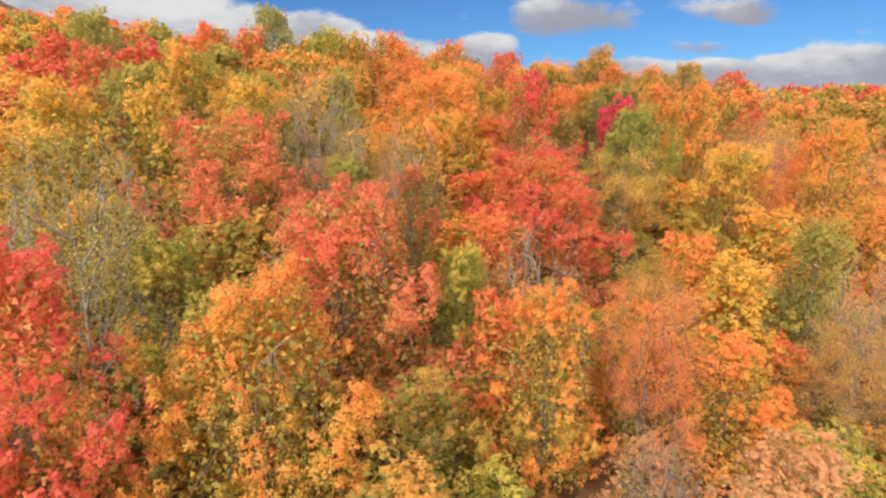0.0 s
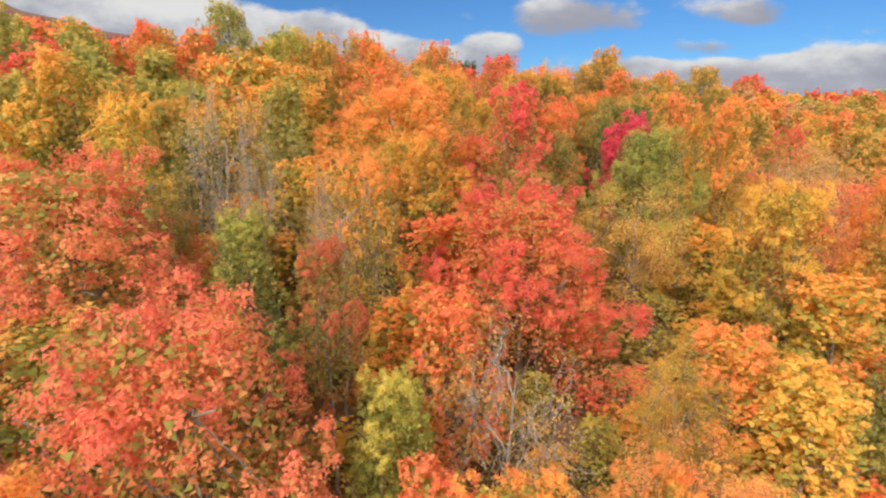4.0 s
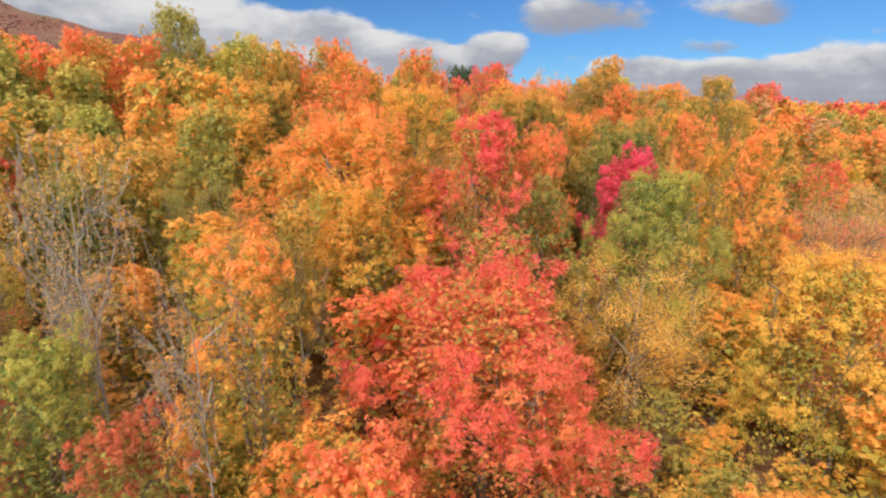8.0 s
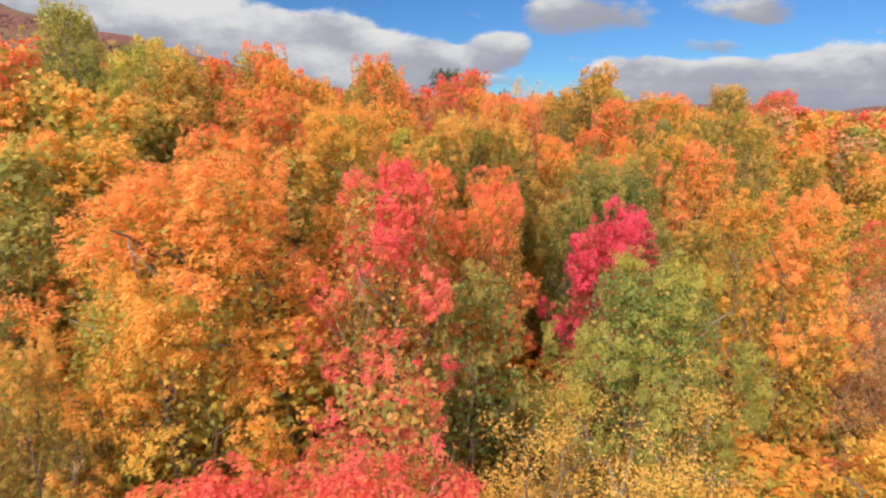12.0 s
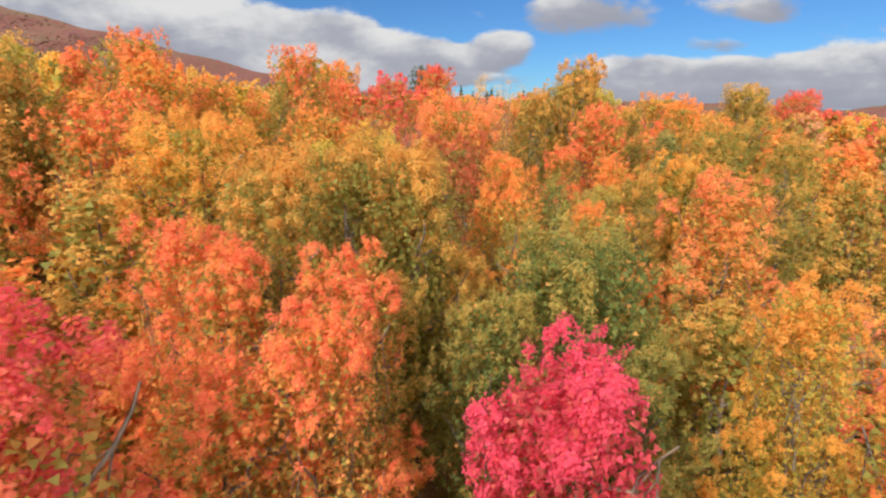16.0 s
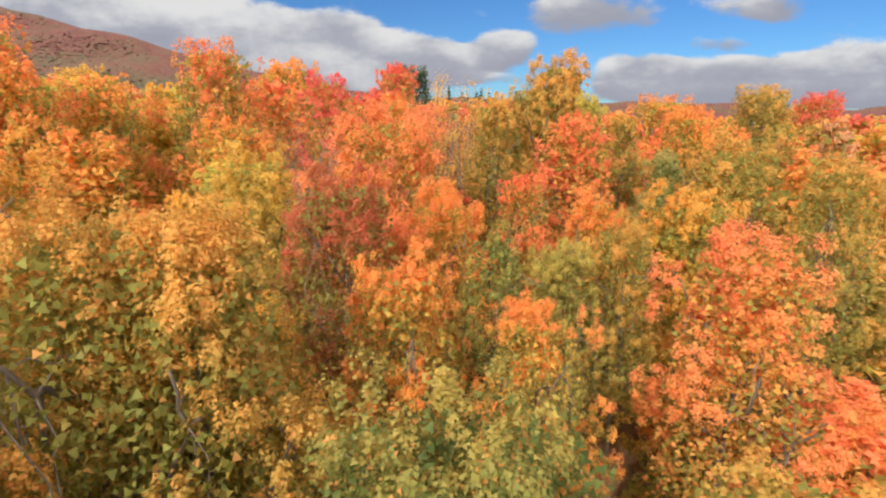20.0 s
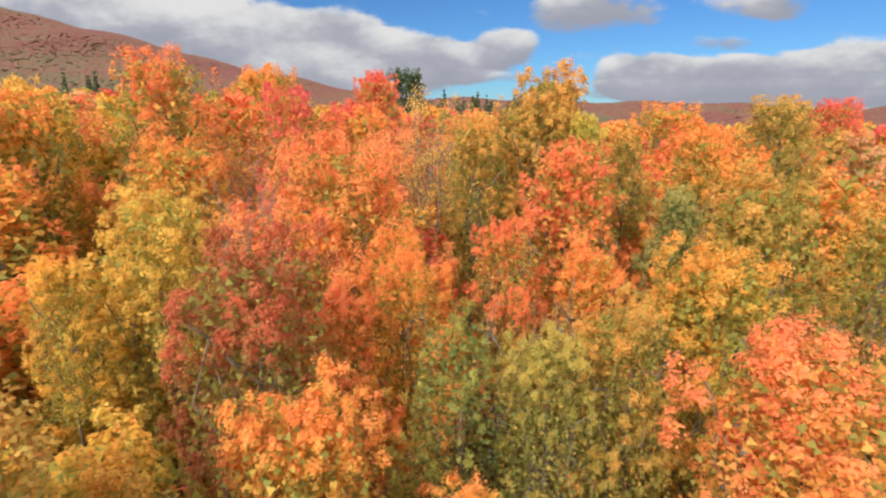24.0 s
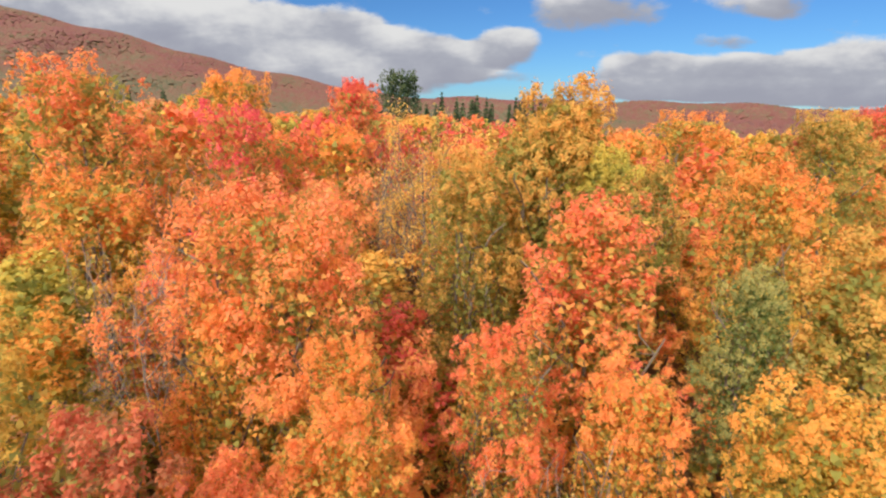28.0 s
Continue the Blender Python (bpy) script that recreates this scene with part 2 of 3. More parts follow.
def ground_material():
    mat = bpy.data.materials.new("leaf_litter")
    mat.use_nodes = True
    n = Nodes(mat.node_tree)
    place = n.add("ShaderNodeTexCoord").outputs["Object"]
    fine, mid, wide = n.noise(place, 5.0, 6, 0.7), n.noise(place, 0.35, 4), n.noise(place, 0.02, 4)
    a = n.ramp(fine, (0.3, (0.10, 0.06, 0.03)), (0.5, (0.27, 0.14, 0.04)), (0.7, (0.46, 0.24, 0.06)))
    b = n.ramp(mid, (0.3, (0.16, 0.15, 0.04)), (0.7, (0.34, 0.16, 0.05)))
    c = n.ramp(wide, (0.3, (0.10, 0.08, 0.035)), (0.55, (0.17, 0.08, 0.04)), (0.75, (0.16, 0.065, 0.04)))
    p = n.add("ShaderNodeBsdfPrincipled")
    n.put(n.mix(0.6, n.mix(0.4, a, b), c), p.inputs["Base Color"])
    p.inputs["Roughness"].default_value = 0.95
    bump = n.add("ShaderNodeBump")
    bump.inputs["Distance"].default_value = 0.12
    n.put(fine, bump.inputs["Height"])
    n.put(bump.outputs[0], p.inputs["Normal"])
    n.put(p.outputs[0], n.add("ShaderNodeOutputMaterial").inputs[0])
    return mat


GROUND = ground_material()


def far_material(name, *stops):
    """Far woods: every crown has one tone of the mixed autumn wood."""
    mat = bpy.data.materials.new(name)
    mat.use_nodes = True
    n = Nodes(mat.node_tree)
    tone = n.add("ShaderNodeAttribute")
    tone.attribute_name = "tint"
    tint = tone.outputs["Fac"]
    leaf = n.add("ShaderNodeNewGeometry").outputs["Random Per Island"]
    wide = n.noise(n.add("ShaderNodeTexCoord").outputs["Object"], 0.012, 4)
    f = n.math("ADD", tint, n.math("MULTIPLY", n.math("SUBTRACT", wide, 0.5), 1.1))
    f = n.math("ADD", f, n.math("MULTIPLY", n.math("SUBTRACT", leaf, 0.5), 0.12), clamp=True)
    p = n.add("ShaderNodeBsdfPrincipled")
    n.put(n.ramp(f, *stops), p.inputs["Base Color"])
    p.inputs["Roughness"].default_value = 0.8
    n.put(p.outputs[0], n.add("ShaderNodeOutputMaterial").inputs[0])
    return mat


FAR = far_material("far_autumn_wood", (0.03, (0.068, 0.072, 0.032)), (0.2, (0.095, 0.085, 0.036)), (0.4, (0.145, 0.085, 0.039)),
                   (0.6, (0.165, 0.058, 0.036)), (0.78, (0.165, 0.048, 0.036)), (0.95, (0.13, 0.05, 0.042)))

# ---------------------------------------------------------------- ground


def step(lo, hi, v):
    t = np.clip((v - lo) / (hi - lo), 0, 1)
    return t * t * (3 - 2 * t)


def ground_height(x, y):
    """The hillside under the wood, the plateau behind it and the mountain ridge beyond."""
    x, y = np.asarray(x, float), np.asarray(y, float)
    z = 1.0 + 24.0 * step(-25, 125, y) + 0.05 * np.clip(y, -600, -25) - 0.13 * np.clip(x - 5, -90, 60) * (1 - 0.6 * step(90, 150, y))
    z = z + 0.7 * np.sin(x * 0.11 + 1.0) * np.cos(y * 0.09) - 12 * step(170, 380, y)
    ridge = 38 + 0.000148 * np.clip(285 - x, 0, 1500) ** 2 + 0.00016 * np.clip(-330 - x, 0, 450) ** 2 + 15 * np.exp(-((x + 410) / 130) ** 2) + 10 * np.exp(-((x - 230) / 140) ** 2) + 3 * np.sin(x * 0.021) + 2 * np.sin(x * 0.05)
    up = step(330, 930, y)
    z = z + (ridge - z) * up - 300 * step(915, 1250, y)
    return z + up * (2.6 * np.sin(x * 0.016 + y * 0.011) + 2.0 * np.sin(x * 0.03 - y * 0.02)) * (1 - step(800, 930, y))


def build_mesh(name, verts, faces, tint=None):
    """A mesh from arrays of corners and of faces with an equal number of corners."""
    me = bpy.data.meshes.new(name)
    verts, faces = np.asarray(verts, np.float32), np.asarray(faces, np.int32)
    k = faces.shape[1]
    me.vertices.add(len(verts))
    me.vertices.foreach_set("co", verts.ravel())
    me.loops.add(faces.size)
    me.loops.foreach_set("vertex_index", faces.ravel())
    me.polygons.add(len(faces))
    me.polygons.foreach_set("loop_start", np.arange(0, faces.size, k, dtype=np.int32))
    me.update(calc_edges=True)
    if tint is not None:
        me.attributes.new("tint", "FLOAT", "FACE").data.foreach_set("value", np.asarray(tint, np.float32))
    return me


def stretch(n, near, far):
    s = np.linspace(-1, 1, n)
    return np.sinh(s * 5.5) / np.sinh(5.5) * far + s * near


gx, gy = 10 + stretch(230, 150, 4500), 90 + stretch(230, 200, 4500)
GX, GY = np.meshgrid(gx, gy)
gz = ground_height(GX, GY)
idx = np.arange(230 * 230).reshape(230, 230)
quads = np.stack([idx[:-1, :-1], idx[:-1, 1:], idx[1:, 1:], idx[1:, :-1]], -1).reshape(-1, 4)
ground_mesh = build_mesh("ground", np.stack([GX, GY, gz], -1).reshape(-1, 3), quads)
ground_mesh.materials.append(GROUND)
ground_mesh.polygons.foreach_set("use_smooth", [True] * len(quads))
tagged(new("ground", ground_mesh), "hillside forest floor covered with fallen autumn leaves", "ground", kind="structure")

# ---------------------------------------------------------------- tree shapes


def rand_dirs(r, n):
    v = r.normal(size=(n, 3))
    return v / np.linalg.norm(v, axis=1, keepdims=True)


def leaf_triangles(r, pos, nrm, size):
    """One pointed leaf blade at each place, facing about along nrm."""
    n = len(pos)
    nrm = nrm + 0.5 * rand_dirs(r, n)
    nrm /= np.linalg.norm(nrm, axis=1, keepdims=True)
    side = np.cross(nrm, rand_dirs(r, n))
    side /= np.linalg.norm(side, axis=1, keepdims=True) + 1e-9
    along = np.cross(nrm, side)
    s = (size * r.uniform(0.7, 1.3, n))[:, None]
    v = np.stack([pos + side * s * 0.62 - along * s * 0.36, pos - side * s * 0.62 - along * s * 0.36, pos + along * s * 0.72], 1)
    return v.reshape(-1, 3), np.arange(3 * n).reshape(n, 3)


def profile(h, shape):
    """Half-width of the crown at the height h (0 base, 1 top)."""
    if shape == "tall":
        return 1.1 * np.clip(1 - (np.abs(h) / 1.06) ** 2.3, 0, 1) ** 0.53
    return 1.16 * np.clip(1 - (np.abs(h) / 1.07) ** 2.8, 0, 1) ** 0.5


def unit(v):
    return v / (np.linalg.norm(v, axis=-1, keepdims=True) + 1e-9)


def crown_points(r, n, R, base, top, shape="round", reach=(0.64, 0.98)):
    """Places spread evenly round a lobed crown, and their heights within it from 0 to 1."""
    lobes = r.uniform(0, 2 * math.pi, 2)
    h = np.clip(1 - r.uniform(0, 1, n) ** 1.3, 0.02, 0.94)
    az = r.uniform(0, 0.9, n) + np.arange(n) * 2.39996
    wob = 1 + 0.14 * np.sin(3 * az + lobes[0] + 3 * h) + 0.12 * np.sin(5 * az + lobes[1] - 7 * h)
    rad = R * profile(h, shape) * wob * r.uniform(*reach, n)
    return np.stack([rad * np.cos(az), rad * np.sin(az), base + (top - base) * h], 1), h


def crown_mesh(seed, leaves, size, boughs=36, R=3.6, base=5.5, top=17.0, shape="round"):
    """A crown of rising boughs: each a plume that narrows to its tip, set with tufts of leaves."""
    r = np.random.default_rng(seed)
    H = top - base
    tip, h = crown_points(r, boughs, R, base, top, shape, (0.74, 1.0))
    tip[:, 2] = base + H * (0.04 + h + r.uniform(-0.045, 0.02, boughs))
    # the highest boughs fill the top of the crown to its middle
    draw = np.where(h > 0.66, r.uniform(0.05, 1, boughs) ** 0.5, 1.0)
    tip *= np.stack([draw, draw, 1 + 0.02 * (1 - draw)], 1)
    out = unit((tip - np.array([0, 0, base + 0.3 * H])) * (1, 1, 0.7))
    lean = unit(0.62 * out + np.array([0, 0, 0.8]) + 0.28 * rand_dirs(r, boughs))
    length = R * r.uniform(0.48, 0.78, boughs) * math.sqrt(36 / boughs)
    wide = R * r.uniform(0.21, 0.33, boughs) * math.sqrt(36 / boughs)
    # tufts round every plume, more of them on its outer side
    per = 15
    t = boughs * per
    own = np.repeat(np.arange(boughs), per)
    s = r.uniform(0, 1, t) ** 1.25
    q = rand_dirs(r, t) + 0.55 * out[own]
    q = unit(q - lean[own] * (q * lean[own]).sum(1)[:, None])
    reach = r.uniform(0.62, 1.1, t)
    long = r.random(t) < 0.2
    place = tip[own] - lean[own] * (length[own] * s)[:, None] + q * (wide[own] * (0.32 + 0.68 * s ** 0.7) * reach)[:, None]
    d = unit(q + 0.6 * lean[own] * (1 - s)[:, None] + 0.35 * out[own])
    rise = unit(lean[own] + 0.5 * q + 0.35 * rand_dirs(r, t))
    thick = r.uniform(0.23, 0.42, t) * R / 3.6 * (36 / boughs) ** 0.25 * (0.8 + 0.2 * s)
    thick[long] *= 0.7
    longer = r.uniform(0.9, 1.7, t) + 0.7 * long
    tone = r.uniform(-1, 1, t)
    inner = int(leaves * 0.15)
    n = leaves - inner
    k = r.choice(t, n, p=thick ** 2 / (thick ** 2).sum())
    o = unit(rand_dirs(r, n) + 0.45 * d[k] + np.array([0, 0, 0.25]))
    off = o * (r.uniform(0, 1, n) ** 0.42 * r.uniform(0.75, 1.2, n))[:, None]
    off = off + rise[k] * ((off * rise[k]).sum(1) * (longer[k] - 1))[:, None]
    pos = place[k] + off * thick[k][:, None]
    nrm = 0.25 * d[k] + 0.75 * o + np.array([0, 0, 0.3])
    hk = np.clip((pos[:, 2] - base) / H, 0, 1)
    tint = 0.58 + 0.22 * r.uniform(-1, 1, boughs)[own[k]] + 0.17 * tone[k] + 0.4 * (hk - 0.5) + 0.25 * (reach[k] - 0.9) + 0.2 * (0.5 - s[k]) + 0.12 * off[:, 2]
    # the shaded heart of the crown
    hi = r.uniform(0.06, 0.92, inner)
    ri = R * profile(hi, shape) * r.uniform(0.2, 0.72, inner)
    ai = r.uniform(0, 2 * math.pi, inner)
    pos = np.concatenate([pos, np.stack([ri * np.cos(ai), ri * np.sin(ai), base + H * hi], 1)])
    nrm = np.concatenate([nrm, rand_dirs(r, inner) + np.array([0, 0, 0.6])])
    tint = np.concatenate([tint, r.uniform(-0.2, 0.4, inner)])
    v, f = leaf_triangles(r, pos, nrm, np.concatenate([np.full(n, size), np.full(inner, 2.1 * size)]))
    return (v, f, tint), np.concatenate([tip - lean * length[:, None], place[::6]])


class Tubes:
    """Tapered round stems, joined into one mesh."""

    def __init__(self, sides=6):
        self.v, self.f, self.sides = [], [], sides

    def stem(self, pts, radii):
        n, start = self.sides, len(self.v)
        for i, (p, rad) in enumerate(zip(pts, radii)):
            a = (pts[min(i + 1, len(pts) - 1)] - pts[max(i - 1, 0)])
            a = a / (np.linalg.norm(a) + 1e-9)
            u = np.cross(a, (0.3, 0.9, 0.1))
            u /= np.linalg.norm(u) + 1e-9
            w = np.cross(a, u)
            for k in range(n):
                t = 2 * math.pi * k / n
                self.v.append(p + rad * (math.cos(t) * u + math.sin(t) * w))
        for i in range(len(pts) - 1):
            for k in range(n):
                a, b = start + i * n + k, start + i * n + (k + 1) % n
                self.f.append((a, b, b + n, a + n))

    def mesh(self, name, mat):
        me = build_mesh(name, self.v, self.f)
        me.materials.append(mat)
        me.polygons.foreach_set("use_smooth", [True] * len(self.f))
        return me


def bend(r, a, b, n, amount):
    """A crooked line from a to b."""
    a, b = np.asarray(a, float), np.asarray(b, float)
    t = np.linspace(0, 1, n)[:, None]
    k = r.normal(size=(n, 3)) * amount * np.linalg.norm(b - a)
    return a + (b - a) * t + k * np.sin(math.pi * t)


def wood(seed, targets, limbs, base, top, trunk_r, mat, twigs=0, R=3.6):
    """Trunk mesh and limb meshes that carry a crown whose clumps lie at targets."""
    r = np.random.default_rng(seed)
    t = Tubes(8)
    lean = r.uniform(-0.5, 0.5, 2)
    crownmid = np.array([lean[0], lean[1], base + 0.72 * (top - base)])
    line = bend(r, (0, 0, -0.4), crownmid, 9, 0.012)
    t.stem(line, np.linspace(1, 0.22, 9) * trunk_r * np.array([1.35] + [1] * 8))
    trunk = t.mesh("trunk", mat)
    made, tips = [], []
    for i in range(limbs):
        az = 2.4 * i + r.uniform(-0.3, 0.3)
        start = line[3 + (i % 5)]
        group = [c for c in targets if abs((math.atan2(c[1], c[0]) - az + math.pi) % (2 * math.pi) - math.pi) < math.pi / limbs * 1.2]
        goal = np.array([math.cos(az) * R * 0.75, math.sin(az) * R * 0.75, base + (0.45 + 0.09 * (i % 5)) * (top - base)])
        tb = Tubes(4)
        main = bend(r, start, goal, 7, 0.06)
        r0 = trunk_r * 0.45
        tb.stem(main, np.linspace(r0, r0 * 0.3, 7))
        for c in group[:(7 if limbs > 4 else 4) + 2 * twigs]:
            j = int(r.integers(2, 6))
            sub = bend(r, main[j], c, 5, 0.07)
            tb.stem(sub, np.linspace(r0 * 0.28, 0.01, 5))
            for _ in range(twigs):
                k = int(r.integers(1, 5))
                e = sub[k] + rand_dirs(r, 1)[0] * (0.7, 0.7, 0.5) * r.uniform(0.5, 1.4) + np.array([0, 0, 0.55])
                tb.stem(bend(r, sub[k], e, 4, 0.08), np.linspace(0.016, 0.005, 4))
                tips.append(e)
        made.append(tb.mesh("limb", mat))
    return trunk, made, np.array(tips)


def sparse_crown(seed, tips, per, size, spread=0.35):
    """A thinned crown: a few leaves left round each twig's end."""
    r = np.random.default_rng(seed)
    keep = tips[r.random(len(tips)) < 0.8]
    pos = np.repeat(keep, per, axis=0) + r.normal(size=(len(keep) * per, 3)) * spread
    v, f = leaf_triangles(r, pos, rand_dirs(r, len(pos)) + np.array([0, 0, 0.8]), size)
    return v, f, np.repeat(r.uniform(0.1, 1, len(keep)), per)


TOP, RAD, BROAD = 17.0, 3.6, 5.4
FINE = ((44000, 0.080), (28000, 0.096), (11500, 0.148), (6500, 0.195), (1700, 0.37), (700, 0.62))  # leaves on a crown and their length, from near to far


def make_shape(kind, seed, level):
    """Meshes of one tree: trunk, limbs, crown. level 0 stands nearest to the line of flight."""
    count, size = FINE[level]
    if kind == "maple":
        form = "tall" if seed % 3 == 2 else "round"
        leaves, cl = crown_mesh(seed, count, size, 38 + 4 * (seed % 4), base=3.0 + 0.5 * (seed % 3), shape=form)
        trunk, limbs, _ = wood(seed, cl * (0.8, 0.8, 0.95), (6, 5, 4, 3, 1, 1)[level], 4.5, TOP, 0.22, BARK)
    elif kind == "broad":
        leaves, cl = crown_mesh(seed, int(count * 1.7), size * 1.05, 74 + 7 * (seed % 3), R=BROAD, base=3.2)
        trunk, limbs, _ = wood(seed, cl * (0.8, 0.8, 0.95), (7, 6, 4, 3, 1, 1)[level], 4.5, TOP, 0.28, BARK, R=BROAD)
    elif kind == "small":
        leaves, cl = crown_mesh(seed, int(count * 0.5), size * 1.05, 24, base=1.2)
        trunk, limbs, _ = wood(seed, cl * 0.85, (5, 4, 3, 2, 1, 1)[level], 1.8, TOP, 0.15, BARK)
    else:
        many = {"sparse": 110, "sparse2": 170, "twiggy": 64}[kind]
        r = np.random.default_rng(seed)
        c = crown_points(r, many, RAD, 5.0, TOP)[0] * r.uniform(0.86, 1.04, (many, 1))
        trunk, limbs, tips = wood(seed, c, 7, 5.0, TOP, 0.12 if kind == "twiggy" else 0.16, PALE if kind != "sparse2" else BARK, twigs=3 if level < 2 else 2)
        per = {"sparse": 42, "sparse2": 150, "twiggy": 9}[kind] // (1, 1, 2, 3, 8, 8)[level]
        leaves = sparse_crown(seed, tips, max(per, 2), size * ((1.1, 0.95, 0.9, 0.8, 0.8, 0.8) if kind != "sparse2" else (0.9, 0.68, 0.68, 0.68, 0.7, 0.7))[level], 0.42 if kind != "sparse2" else 0.32)
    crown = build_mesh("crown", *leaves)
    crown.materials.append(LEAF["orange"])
    return trunk, limbs, crown, leaves


SHAPES = {}


def shape(kind, variant, level):
    key = (kind, variant, level)
    if key not in SHAPES:
        SHAPES[key] = make_shape(kind, 11 + 7 * variant + {"maple": 0, "small": 100, "sparse": 200, "sparse2": 300, "broad": 400, "twiggy": 500}[kind], level)
    return SHAPES[key]


def part(name, mesh, parent, mat=None, m=None, label=""):
    ob = new(name, mesh)
    ob.parent = parent
    if m is not None:
        ob.matrix_local = m
    if mat:
        ob.material_slots[0].link = "OBJECT"
        ob.material_slots[0].material = mat
    return tagged(ob, label)


PLANTED, STANDOUT = [], []
WAY = (Vector((0, 0)), Vector((26, 85)))


def from_way(x, y):
    """Distance in plan from the line of flight."""
    a, b = WAY
    p, d = Vector((x, y)), b - a
    return (p - a - d * max(0, min(1, (p - a).dot(d) / d.dot(d)))).length


LABELS = {
    "maple": "{} maple tree in full autumn leaf on the hillside",
    "broad": "{} broad-crowned maple tree in full autumn leaf",
    "small": "low bushy young tree with {} autumn leaves",
    "sparse": "half-bare tree with pale limbs and few {} leaves",
    "twiggy": "nearly leafless grey tree with a few {} leaves",
    "sparse2": "thinning tree with grey twigs and {} leaves",
}
NAMES = {"maple": "maple_tree", "broad": "maple_tree", "small": "young_tree", "sparse": "bare_tree", "sparse2": "thinning_tree", "twiggy": "leafless_tree"}
VARIANTS = {"maple": 6, "small": 3, "sparse": 3, "sparse2": 2, "broad": 3, "twiggy": 2}


def stance(x, y, top, r, pick, natural=RAD):
    """Pose of a tree, and the poses of its trunk and crown within it."""
    foot = float(ground_height(x, y))
    s = r / natural
    high = max(top - foot, 3.0) / s
    k = min(max(high / TOP, 0.75), 1.1, high / (TOP - 1.0))
    crown = Matrix.Translation((0, 0, high - TOP * k)) @ Matrix.Diagonal((1, 1, k, 1))
    trunk = Matrix.Diagonal((1, 1, (high - 0.3 * TOP * k) / (0.75 * TOP), 1)) if high > TOP * k else Matrix.Diagonal((1, 1, k, 1))
    return pose(x, y, foot, 0, 0, pick.uniform(0, 360)) @ Matrix.Scale(s, 4), trunk, crown


def plant(x, y, top, r, colour, form, label=""):
    """One tree whose crown reaches the height top and the half-width r."""
    pick = random.Random(int(x * 91 + y * 37))
    dist = from_way(x, y)
    if form == "maple" and r > 4.25:
        form = "broad"
    level = (2 if dist < 13 else 3) if STANDOUT else 0 if dist < 12 and form in ("maple", "broad") else 1 if dist < 30 else 2
    trunk, limbs, crown, _ = shape(form, pick.randrange(VARIANTS[form]), level)
    tree = new(NAMES[form])
    tree.matrix_world, mt, mc = stance(x, y, top, r, pick, BROAD if form == "broad" else RAD)
    tagged(tree, label or LABELS[form].format(WORDS[colour]), "tree", "trees of the autumn wood")
    stem = part("trunk", trunk, tree, m=mt)
    for m in limbs:
        part("limb", m, stem, m=mt.inverted() @ mc)
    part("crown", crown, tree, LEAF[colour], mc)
    PLANTED.append((x, y, r, colour))
    return tree


MASS = []


def mass(x, y, top, r, colour, form):
    """One tree of the uncounted wood behind, joined with the rest of it."""
    pick = random.Random(int(x * 91 + y * 37))
    v, f, tint = shape(form, pick.randrange(VARIANTS[form]), 4 if from_way(x, y) < 78 and form == "maple" else 5)[3]
    m, _, mc = stance(x, y, top, r, pick)
    m = np.array(m @ mc)
    MASS.append((v @ m[:3, :3].T + m[:3, 3], tint, list(LEAF).index(colour)))
    PLANTED.append((x, y, r, colour))


# ---------------------------------------------------------------- trees that stand out
plant(-15.5, 18.8, 25.9, 3.42, "red", "maple")
plant(-8.7, 23.2, 23.5, 5.10, "orange", "maple")
plant(-6.0, 30.8, 26.3, 5.8, "redpink", "maple")
plant(-15.9, 42.0, 30.2, 6.51, "redpink", "maple")
plant(22.3, 99.8, 34.7, 1.89, "orange", "maple")
plant(27.0, 99.8, 35.1, 2.01, "redorange", "maple")
plant(30.8, 99.0, 34.3, 2.23, "orange", "maple")
plant(28.2, 96.8, 33.0, 3.00, "ochre", "twiggy")
plant(4.8, 114.0, 37.9, 4.62, "orange", "maple")
plant(1.3, 34.5, 21.9, 2.81, "yellowgreen", "maple")
plant(-2.0, 47.5, 29.8, 3.3, "orange", "maple")
plant(6.4, 37.5, 23.2, 3.9, "ochre", "twiggy")
plant(9.2, 52.9, 26.9, 6.6, "red", "maple")
plant(-7.8, 43.5, 27.0, 2.49, "green", "maple")
plant(-2.1, 39.0, 26.2, 1.97, "redbrown", "maple")
plant(-2.1, 57.0, 29.4, 1.83, "yellowolive", "maple")
plant(-4.7, 55.5, 29.0, 2.55, "ochre", "sparse")
plant(-2.1, 57.8, 25.7, 2.52, "ochre", "twiggy")
plant(-21.0, 75.0, 30.9, 4.17, "olive", "maple")
plant(17.5, 30.8, 17.0, 3.2, "orange", "maple")
plant(26.2, 32.2, 17.6, 3.00, "ochre", "sparse2")
plant(17.6, 102.0, 35.1, 2.46, "orange", "maple")
plant(12.6, 69.8, 31.8, 2.8, "redorange", "maple")
plant(32.6, 110.6, 39.6, 2.6, "yellowgreen", "maple")
plant(-1.3, 25.5, 17.8, 3.42, "yellowolive", "small")
plant(5.9, 28.5, 21.3, 3.22, "orange", "maple")
plant(12.8, 30.8, 20.7, 3.31, "salmon", "sparse2")
plant(24.4, 36.0, 14.5, 2.59, "redorange", "small")
plant(20.7, 25.5, 14.4, 3.24, "yellowgreen", "small")
plant(27.4, 33.0, 20.7, 2.82, "brown", "sparse")
plant(11.2, 24.0, 14.9, 2.4, "brown", "twiggy")
plant(-18.7, 27.0, 29.7, 4.20, "olive", "sparse")
plant(-15.0, 28.5, 24.2, 3.45, "yellowgreen", "maple")
plant(-31.2, 45.0, 33.0, 3.99, "yellow", "maple")
plant(-30.4, 57.0, 34.8, 5.03, "olive", "maple")
